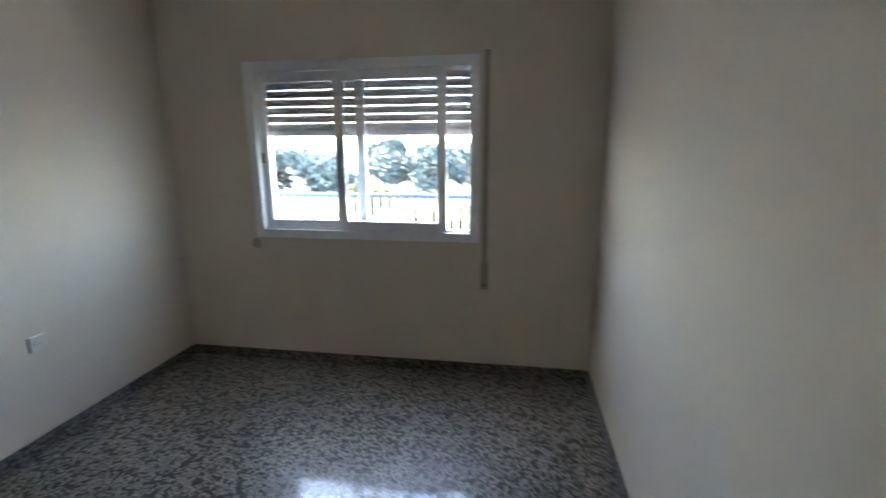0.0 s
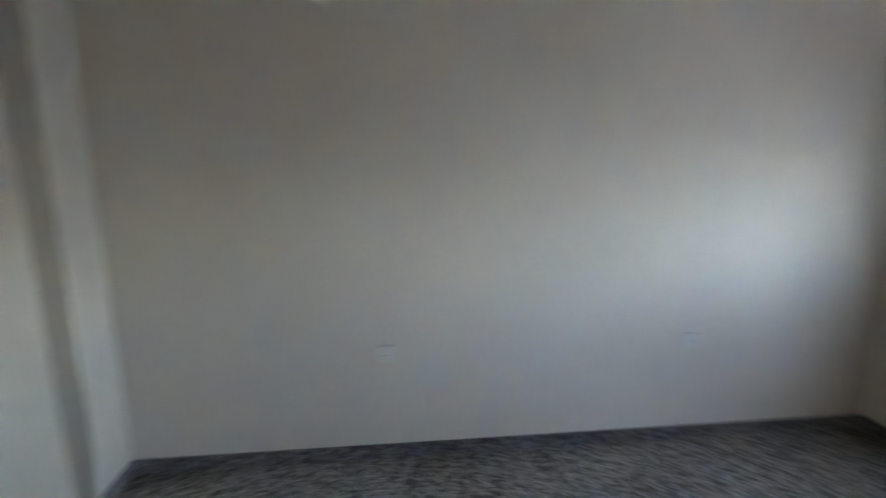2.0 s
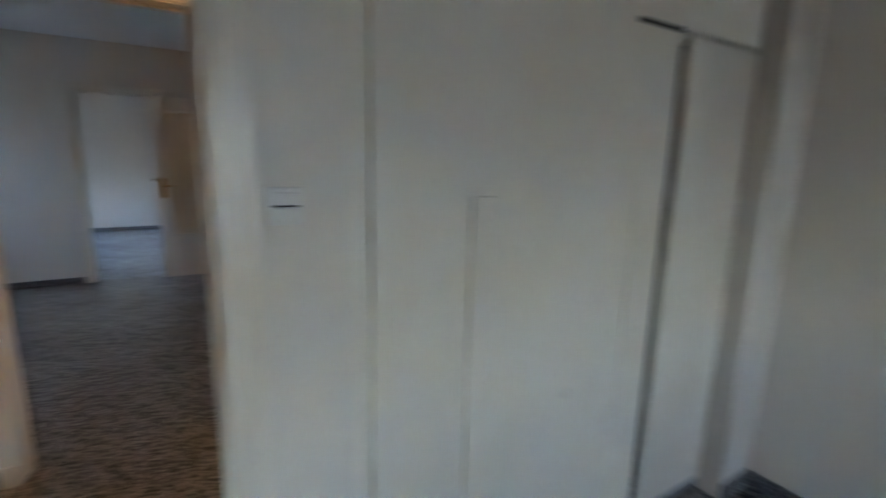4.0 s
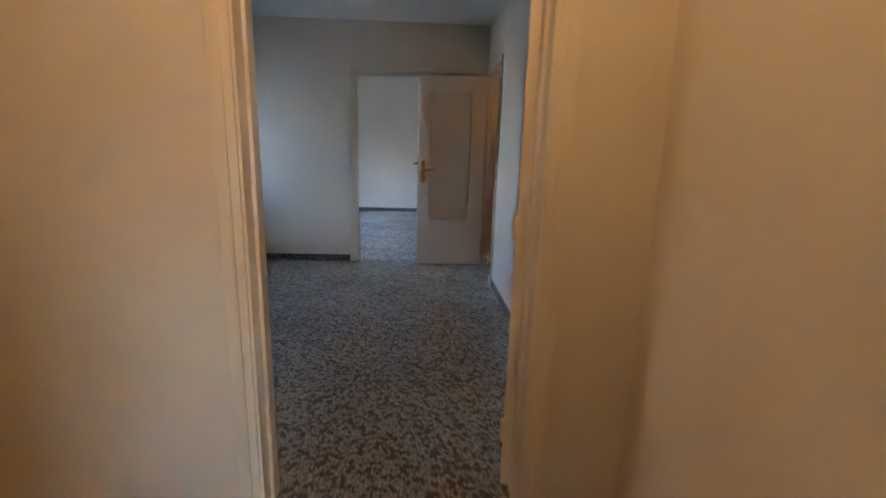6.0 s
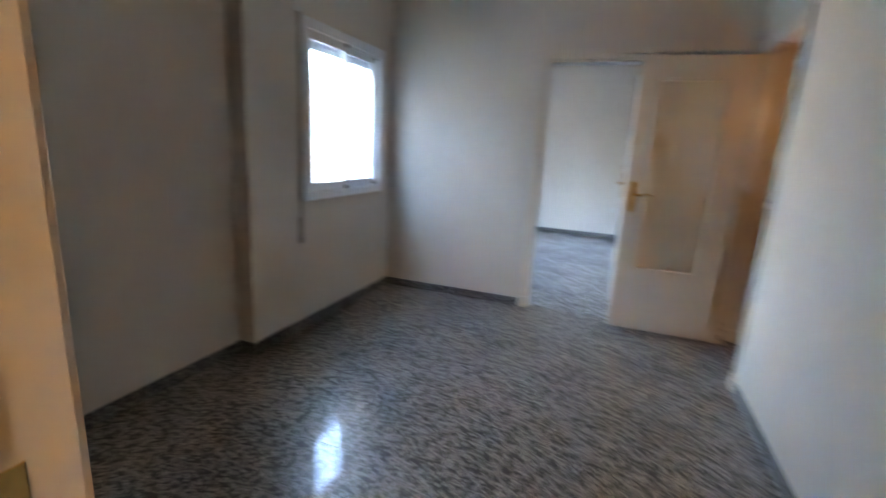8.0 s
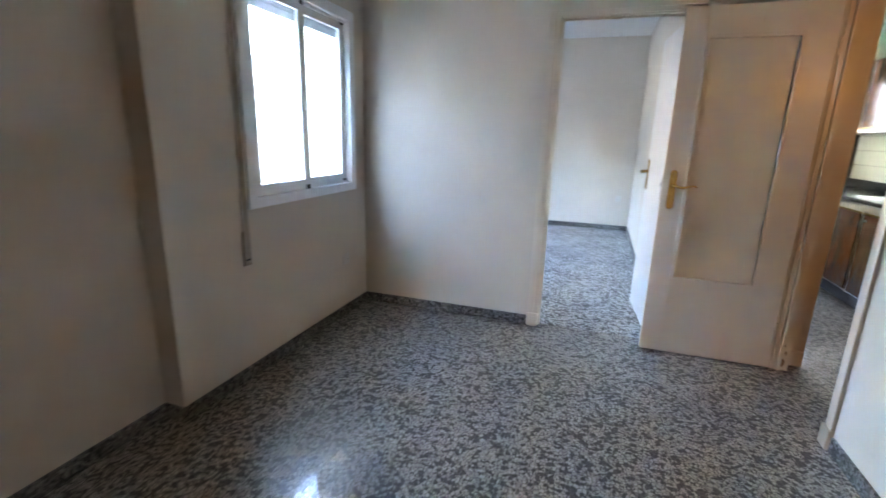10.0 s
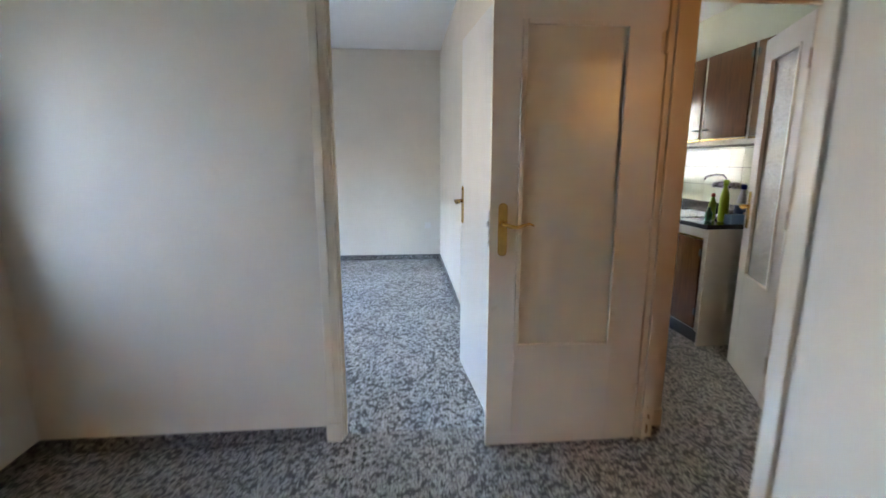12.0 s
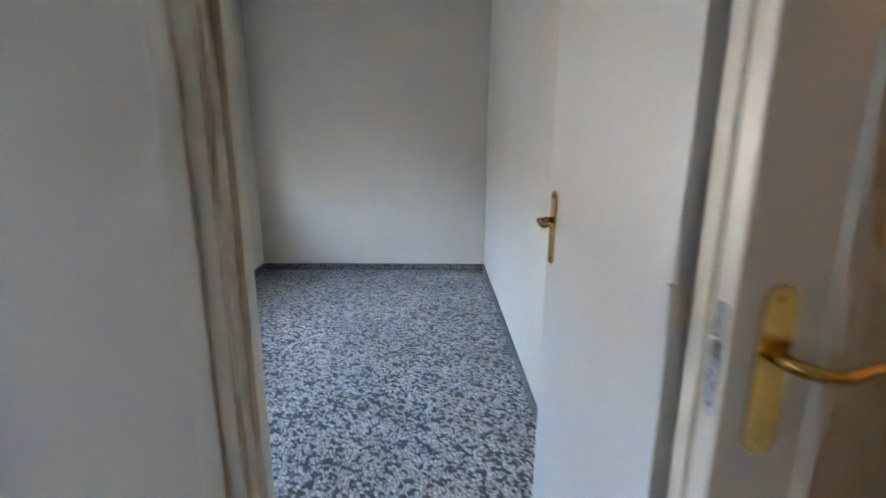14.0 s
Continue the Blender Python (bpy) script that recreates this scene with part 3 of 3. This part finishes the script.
# ---- wardrobe ----
def wardrobe():
    w = thing("wardrobe", pose(2.0, 0.745, 0), "built-in wardrobe with cream flush doors, one standing ajar", "wardrobe")
    W, H, d = 1.588, 2.50, 0.022
    part("frame_stile", B(-0.024, 0.055, 0.002, 0.07, 0.0, H), M_DOOR, w)
    part("frame_stile", B(W - 0.030, W, 0.020, 0.07, 0.0, H), M_DOOR, w)
    part("plinth", B(0.055, W - 0.012, 0.004, 0.03, 0.0, 0.075), M_BASE, w, "dark terrazzo plinth")
    part("cross_rail", B(1.09, W - 0.012, 0.026, 0.05, 1.792, 1.822), M_DOOR, w)
    part("top_rail", B(0.055, W - 0.012, -0.010, 0.05, 2.46, H), M_DOOR, w)
    part("large_door", B(0.0555, 1.088, -d / 2, d / 2, 0.08, 2.455, bevel=0.002), M_DOOR, w)
    # dark strip on the door face, painting the shade inside the slot
    part("slot_shade", B(0.875, 1.087, -d / 2 - 0.0015, -d / 2, 1.803, 1.819), M_SHADE, w, "dark strip painted for the shade in an open slot")
    # thin raised strips laid along two upright marks on the large door
    for a, c, zt, th in ((0.315, 0.385, 1.312, 0.011), (0.935, 0.972, 1.335, 0.004)):
        part("raised_strip", B(a, c, -d / 2 - th, -d / 2, 0.085, zt, bevel=0.0015), M_DOOR, w, "thin raised upright strip along a mark on the door")
    nd = part("lower_door", B(0, W - 0.034 - 1.140, -d / 2, d / 2, 0.08, 1.798, bevel=0.002), M_DOOR, w)
    nd.location = (1.140, 0, 0)
    part("door_catch", B(0.006, 0.022, -d / 2 - 0.006, -d / 2, 1.02, 1.030), M_DOOR, nd)
    ud = part("upper_door", B(0, W - 0.034 - 1.0905, -d / 2, d / 2, 0.0, 0.630, bevel=0.002), M_DOOR, w)
    ud.matrix_local = pose(1.0905, 0, 1.822, 0, 0.6, 0)
    # near-black sheets added behind the doors as the shade of the inside
    part("shade_backing", B(0.0, W, 0.30, 0.31, 0.0, H), M_SHADE, w)
    part("shade_side", B(1.118, 1.136, 0.05, 0.30, 0.075, 1.79), M_SHADE, w)


wardrobe()


# ---- sockets and switches ----
def socket(name, m, label):
    s = thing(name, m, label, "socket")
    part("cover", B(-0.040, 0.040, 0.0, 0.010, -0.040, 0.040, bevel=0.004), M_PLASTIC, s)
    part("insert", tube(bmesh.new(), (0, 0.0095, 0), (0, 0.0115, 0), 0.024, 24), M_PLASTIC, s)
    for x in (-0.0095, 0.0095):
        part("pin_hole", tube(bmesh.new(), (x, 0.0112, 0), (x, 0.0121, 0), 0.0026, 10), M_BLACK, s)
    return s


def switch(name, m, label):
    s = thing(name, m, label, "light switch")
    part("cover", B(-0.032, 0.032, 0.0, 0.009, -0.034, 0.034, bevel=0.004), M_PLASTIC, s)
    for z in (-0.014, 0.014):
        part("rocker", B(-0.022, 0.022, 0.008, 0.014, z - 0.011, z + 0.011, bevel=0.003), M_PLASTIC, s)
    part("shadow_gap", B(-0.023, 0.023, 0.0085, 0.0095, -0.002, 0.002), M_SHADE, s)
    return s


SK = "white plastic wall socket low on the wall"
socket("wall_socket", pose(1.804, -3.065, 0.438, 0, 0, 0), SK)
socket("wall_socket", pose(3.82, -2.007, 0.54, 0, 0, 90), SK)
socket("wall_socket", pose(3.82, -0.495, 0.54, 0, 0, 90) @ Matrix.Diagonal((1, 2.6, 1, 1)), "white surface-mounted plastic socket low on the wall")
socket("wall_socket", pose(1.50, 10.01, 0.47, 0, 0, 180), SK)
socket("wall_socket", pose(-0.495, 5.62, 0.42, 0, 0, -90), SK)
switch("light_switch", pose(1.858, 0.66, 1.31, 0, 0, 180), "white plastic double light switch beside the door frame")
cap = thing("blanking_cap", pose(3.245, -3.065, 0.845), "round beige cap over a cable hole", "wall cap")
part("disc", tube(bmesh.new(), (0, 0, 0), (0, 0.006, 0), 0.036, 28, 0.033), M_STRAP, cap)

# ---- kitchen ----
M_BROWN = wood("brown_lacquered_veneer", (0.070, 0.026, 0.010), (0.150, 0.062, 0.024), 0.13)
M_STONE = plain("dark_granite", (0.055, 0.058, 0.060), 0.12, 0.0, 180, 0.7)
M_TILE = plain("pale_green_glaze", (0.66, 0.70, 0.56), 0.10, 0.0, 6, 0.06)
M_KWALL = plaster("pale_green_wall", (0.66, 0.69, 0.56), 0.6, 0.08)
structure("trim", B(3.838, 3.849, 6.075, 9.19, 1.48, HB), M_KWALL, "pale green painted upper wall", "wall")
structure("trim", B(1.825, 3.838, 9.188, 9.199, 0.0, 1.1), M_KWALL, "pale green painted wall", "wall")


def base_cabinet(y, wdt, end):
    c = thing("base_cabinet", pose(3.285, y, 0), "white kitchen base cabinet with glossy brown door", "kitchen cabinet", "kitchen base cabinets")
    part("carcass", B(0.020, 0.545, 0.001, wdt - 0.001, 0.10, 0.855), M_PLASTIC, c, "white painted carcass")
    part("frame_post", B(0.0, 0.020, 0.0, 0.030, 0.10, 0.855, bevel=0.002), M_PLASTIC, c)
    part("frame_rail", B(0.0, 0.020, 0.030, wdt, 0.800, 0.855, bevel=0.002), M_PLASTIC, c)
    if end:
        part("end_panel", B(0.0, 0.545, -0.016, 0.0, 0.0, 0.855, bevel=0.002), M_PLASTIC, c, "white end panel down to the floor")
    part("toe_kick", B(0.030, 0.5, 0.001, wdt - 0.001, 0.0, 0.10), M_BLACK, c, "dark recessed plinth")
    dr = part("door", B(-0.008, 0.010, 0.034, wdt - 0.006, 0.12, 0.775, bevel=0.002), M_BROWN, c, "glossy brown veneer door")
    part("edge_strip", B(-0.010, 0.008, 0.034, wdt - 0.006, 0.778, 0.788), M_BRASS, c)
    part("knob", tube(bmesh.new(), (-0.034, wdt - 0.06, 0.73), (-0.008, wdt - 0.06, 0.73), 0.011, 14, 0.006), M_STEEL, dr)
    for z in (0.22, 0.66):
        part("hinge", B(-0.012, -0.004, 0.022, 0.046, z, z + 0.05, bevel=0.002), M_BLACK, dr)


def wall_cabinet(y, wdt, left):
    c = thing("wall_cabinet", pose(3.545, y, 1.47), "white wall cabinet with glossy brown door above the worktop", "kitchen cabinet", "kitchen wall cabinets")
    part("carcass", B(0.018, 0.285, 0.001, wdt - 0.001, 0.0, 0.64), M_PLASTIC, c, "white painted carcass")
    part("frame_post", B(0.0, 0.018, 0.0, 0.026, 0.0, 0.64, bevel=0.002), M_PLASTIC, c)
    part("ledge", B(-0.010, 0.285, 0.0, wdt, -0.030, 0.0, bevel=0.002), M_PLASTIC, c)
    part("edge_strip", B(-0.008, 0.004, 0.028, wdt - 0.004, 0.008, 0.018), M_BRASS, c)
    dr = part("door", B(-0.008, 0.010, 0.028, wdt - 0.004, 0.022, 0.635, bevel=0.002), M_BROWN, c, "glossy brown veneer door")
    ky = 0.07 if left else wdt - 0.05
    part("knob", sweep(bmesh.new(), [(-0.008, ky - 0.03, 0.09), (-0.026, ky - 0.02, 0.09), (-0.026, ky + 0.02, 0.09), (-0.008, ky + 0.03, 0.09)], 0.004), M_BLACK, dr, "dark bar handle")
    part("hinge", B(-0.012, -0.004, wdt - 0.03 if left else 0.02, wdt - 0.006 if left else 0.044, 0.54, 0.59, bevel=0.002), M_BLACK, dr)


for i in range(4):
    base_cabinet(6.865 + 0.56 * i, 0.56, i == 0)
for i in range(5):
    wall_cabinet(6.42 + 0.50 * i, 0.50, i % 2 == 0)
wt = thing("worktop", pose(3.265, 6.845, 0.857), "polished dark granite worktop on the base cabinets", "worktop")
part("slab", B(0.0, 0.573, 0.0, 2.30, 0.0, 0.032, bevel=0.003), M_STONE, wt)
part("upstand", B(0.553, 0.573, 0.0, 2.30, 0.033, 0.115, bevel=0.002), M_STONE, wt)
sk = thing("sink", pose(3.36, 7.28, 0.890), "stainless steel sink set into the worktop", "sink")
part("rim", B(0.0, 0.40, 0.0, 0.50, 0.0, 0.006, bevel=0.002), M_STEEL, sk)
part("bowl", B(0.03, 0.37, 0.03, 0.47, 0.0065, 0.009), M_STEEL, sk)
tap = thing("kitchen_tap", pose(3.80, 7.42, 1.13), "chrome wall-mounted mixer tap above the sink", "tap")
part("body", tube(bmesh.new(), (0, -0.08, 0), (0, 0.08, 0), 0.020, 16), M_STEEL, tap, "", True)
for y in (-0.085, 0.085):
    part("handle", tube(bmesh.new(), (-0.012, y, 0), (-0.055, y, 0), 0.022, 12, 0.018), M_STEEL, tap, "", True)
    part("rose", tube(bmesh.new(), (0.0, y, 0), (0.032, y, 0), 0.026, 16), M_STEEL, tap, "", True)
part("spout", sweep(bmesh.new(), [(0, 0, 0.01), (-0.01, 0, 0.06), (-0.04, 0, 0.085), (-0.10, 0.01, 0.085), (-0.16, 0.015, 0.075), (-0.185, 0.017, 0.05)], 0.009), M_STEEL, tap, "", True)


def bottle(name, m, h, r, colour, capc, label, band=None):
    b = thing(name, m, label, "bottle")
    bm = bmesh.new()
    prof = [(r * 0.9, 0), (r, 0.01), (r, h * 0.55), (r * 0.82, h * 0.66), (r * 0.45, h * 0.80), (r * 0.38, h * 0.88)]
    rings = [[bm.verts.new((q * math.cos(a), 0.75 * q * math.sin(a), z)) for a in (2 * math.pi * k / 16 for k in range(16))] for q, z in prof]
    for a, c in zip(rings, rings[1:]):
        for k in range(16):
            bm.faces.new((a[k], a[(k + 1) % 16], c[(k + 1) % 16], c[k]))
    bm.faces.new(rings[0])
    bm.faces.new(rings[-1])
    part("body", bm, plain(name + "_plastic", colour, 0.3), b, "", True)
    part("cap", tube(bmesh.new(), (0, 0, h * 0.87), (0, 0, h), r * 0.46, 14, r * 0.40), plain(name + "_cap", capc, 0.35), b, "", True)
    if band:
        part("label", tube(bmesh.new(), (0, 0, h * 0.16), (0, 0, h * 0.46), r * 1.012, 20), plain(name + "_label", band, 0.4), b)


ZW = 0.8905
bottle("detergent_bottle", pose(3.50, 7.02, ZW, 0, 0, 40), 0.30, 0.042, (0.40, 0.62, 0.03), (0.42, 0.66, 0.04), "tall lime green washing-up liquid bottle on the worktop")
bottle("cleaner_bottle", pose(3.60, 6.97, ZW, 0, 0, 70), 0.27, 0.045, (0.55, 0.60, 0.66), (0.02, 0.05, 0.42), "clear cleaner bottle with blue cap and dark label", (0.03, 0.09, 0.22))
bottle("small_bottle", pose(3.47, 7.10, ZW, 0, 0, 20), 0.20, 0.032, (0.20, 0.35, 0.05), (0.35, 0.05, 0.03), "small green bottle with red cap")
bottle("dark_bottle", pose(3.42, 7.06, ZW, 0, 0, 20), 0.10, 0.030, (0.02, 0.12, 0.05), (0.02, 0.10, 0.04), "short dark green bottle beside the sink")
bx = thing("cloth_packet", pose(3.50, 6.90, ZW, 0, 0, 12), "small pale blue packet lying on the worktop", "packet")
part("packet", B(-0.06, 0.06, -0.03, 0.03, 0.0, 0.065, bevel=0.006), plain("pale_blue_card", (0.22, 0.42, 0.70), 0.5), bx)
bg = thing("plastic_bag", pose(3.66, 6.92, ZW), "crumpled white plastic bag on the worktop", "bag")
bm = bmesh.new()
bmesh.ops.create_icosphere(bm, subdivisions=3, radius=0.07)
for v in bm.verts:
    v.co *= 1 + 0.55 * noise.noise(v.co * 28) + 0.2 * noise.noise(v.co * 70)
    v.co.z = max(v.co.z * 0.75 + 0.045, 0.0)
part("film", bm, M_PLASTIC, bg)

# ---- outside ----
M_BLUE = plain("blue_painted_rail", (0.010, 0.035, 0.18), 0.4)
M_RAILW = plain("white_painted_baluster", (0.75, 0.75, 0.73), 0.5)
# ground colour kept near black against burning out and bounced light
M_GROUND = plaster("dark_ground", (0.030, 0.032, 0.018), 0.95, 0.25)
M_LEAF = plain("green_leaves", (0.040, 0.066, 0.070), 0.8, 0.0, 0.7, 0.5)
M_LEAF2 = plain("yellow_green_leaves", (0.085, 0.085, 0.022), 0.6, 0.0, 0.9, 0.5)
M_BARK = plain("bark", (0.12, 0.09, 0.06), 0.9)
M_TERR = plaster("terracotta_paving", (0.12, 0.07, 0.05), 0.8, 0.2)
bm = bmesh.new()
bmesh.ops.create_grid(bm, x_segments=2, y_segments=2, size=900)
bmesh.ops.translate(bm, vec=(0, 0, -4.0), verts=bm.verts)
structure("ground", bm, M_GROUND, "dark ground around the building", "ground")
structure("terrace", B(-3.0, 8.0, -5.05, -3.315, -0.30, -0.02), M_TERR, "terracotta tiled terrace outside the bedroom window", "terrace")
structure("facade", B(-1.10, 4.05, -3.315, 10.25, -4.0, -0.121), M_OUT, "pale rendered storey below", "wall")
rl = thing("terrace_railing", pose(-2.9, -4.98, -0.02), "blue and white metal railing along the terrace edge", "railing")
part("top_rail", B(0, 10.8, -0.03, 0.03, 0.985, 1.03, bevel=0.006), M_BLUE, rl, "blue painted top rail")
part("bottom_rail", B(0, 10.8, -0.02, 0.02, 0.08, 0.11), M_RAILW, rl)
for i in range(7):
    part("post", B(1.8 * i - 0.02, 1.8 * i + 0.02, -0.02, 0.02, 0.0, 0.985), M_RAILW, rl)
b0 = part("baluster", B(-0.019, 0.019, -0.012, 0.012, 0.11, 0.985), M_RAILW, rl)
for i in range(1, 112):
    o = new("baluster", b0.data)
    o.parent = rl
    o.location = (0.0965 * i, 0, 0)


def tree(m, height, spread, leaf_mat, n, label, seed):
    """A tapered trunk with limbs and a ragged crown of leaf tufts."""
    rng = random.Random(seed)
    t = thing("tree", m, label, "tree", "trees beyond the terrace")
    bm = bmesh.new()
    sweep(bm, [(0, 0, 0), (0.1, 0, height * 0.25), (0.0, 0.15, height * 0.5), (0.1, 0.1, height * 0.8)], [0.22, 0.17, 0.12, 0.04], 8)
    lobes = []
    for k in range(12):
        a = rng.uniform(0, 6.28)
        r = spread * rng.uniform(0.25, 0.75)
        c = Vector((r * math.cos(a), r * math.sin(a), height * rng.uniform(0.45, 0.95)))
        lobes.append((c, spread * rng.uniform(0.25, 0.45)))
        sweep(bm, [(0, 0.1, height * 0.4), tuple(c * 0.5 + Vector((0, 0, height * 0.22))), tuple(c)], [0.09, 0.06, 0.02], 6)
    part("trunk", bm, M_BARK, t)
    bm = bmesh.new()
    for c, r in lobes:
        for k in range(n):
            d = Vector((rng.gauss(0, 1), rng.gauss(0, 1), rng.gauss(0, 0.8))).normalized() * r * rng.uniform(0.55, 1.12)
            q = Euler((rng.uniform(0, 6.3), rng.uniform(0, 6.3), rng.uniform(0, 6.3))).to_matrix()
            s = rng.uniform(0.16, 0.34)
            vs = [bm.verts.new(c + d + q @ Vector(p) * s) for p in ((-1, 0, 0), (0, -0.5, 0.1), (1, 0, 0), (0, 0.5, 0.1))]
            bm.faces.new(vs)
    part("crown", bm, leaf_mat, t)


rng = random.Random(5)
for i in range(20):
    x = 2.6 - 30 + 3.1 * i + rng.uniform(-1, 1)
    tree(pose(x, -46 + rng.uniform(-6, 6), -4.0), rng.uniform(5.0, 6.8), rng.uniform(2.6, 3.6), M_LEAF, 260, "leafy green tree beyond the terrace", 10 + i)
for i in range(12):
    x = 2.6 - 12 + 2.4 * i + rng.uniform(-0.7, 0.7)
    tree(pose(x, -24 + rng.uniform(-3, 3), -4.0), rng.uniform(2.6, 3.6), rng.uniform(1.4, 1.9), M_LEAF2, 200, "yellow-green shrub below the terrace", 40 + i)
# extra shrub row, added only to darken the view between the balusters
for i in range(16):
    x = 2.6 - 9 + 1.25 * i + rng.uniform(-0.4, 0.4)
    tree(pose(x, -14 + rng.uniform(-2.2, 2.2), -4.0), rng.uniform(1.8, 2.6), rng.uniform(1.0, 1.4), M_LEAF, 160, "dark shrub added as a backdrop that darkens the railing gaps", 70 + i)

# ---- kitchen wall tiles ----
kt = thing("wall_tiles", pose(3.8385, 6.10, 0.975), "pale green glazed tiles behind the worktop", "wall tiles", kind="structure")
structure("trim", B(3.8385, 3.849, 6.075, 9.19, 0.0, 1.479), M_STONE, "grout bed of the tiled wall", "wall")
t0 = part("tile", B(-0.006, 0.0, 0.001, 0.149, 0.001, 0.149, bevel=0.0015), M_TILE, kt)
for i in range(20):
    for j in range(-6, 4):
        if (i, j) != (0, 0) and (j > -1 or i < 6):
            o = new("tile", t0.data)
            o.parent = kt
            o.location = (0, 0.15 * i, 0.15 * j)

# ---- floor tiles ----
TILE = 0.335


def pave(ob, x0, x1, y0, y1, material, ox, oy):
    """Terrazzo tiles with hairline joints over the bed ob; cut ones along the walls."""
    shapes = {}
    nx0, nx1 = math.floor((x0 - ox) / TILE), math.ceil((x1 - ox) / TILE)
    ny0, ny1 = math.floor((y0 - oy) / TILE), math.ceil((y1 - oy) / TILE)
    for i in range(nx0, nx1):
        for j in range(ny0, ny1):
            a, c = max(x0, ox + TILE * i), min(x1, ox + TILE * (i + 1))
            e, f = max(y0, oy + TILE * j), min(y1, oy + TILE * (j + 1))
            if c - a < 0.004 or f - e < 0.004:
                continue
            key = (round(c - a, 3), round(f - e, 3))
            if key not in shapes:
                bm = B(0.0005, c - a - 0.0005, 0.0005, f - e - 0.0005, -0.0038, 0.0, bevel=0.0006)
                me = bpy.data.meshes.new("floor_tile")
                bmesh.ops.recalc_face_normals(bm, faces=bm.faces)
                bm.to_mesh(me)
                bm.free()
                me.materials.append(material)
                shapes[key] = me
            o = new("floor_tile", shapes[key])
            o.parent = ob
            o.location = (a, e, 0)


for ob, x0, x1, y0, y1, material in FLOORS:
    pave(ob, x0, x1, y0, y1, material, 1.265, 2.30)
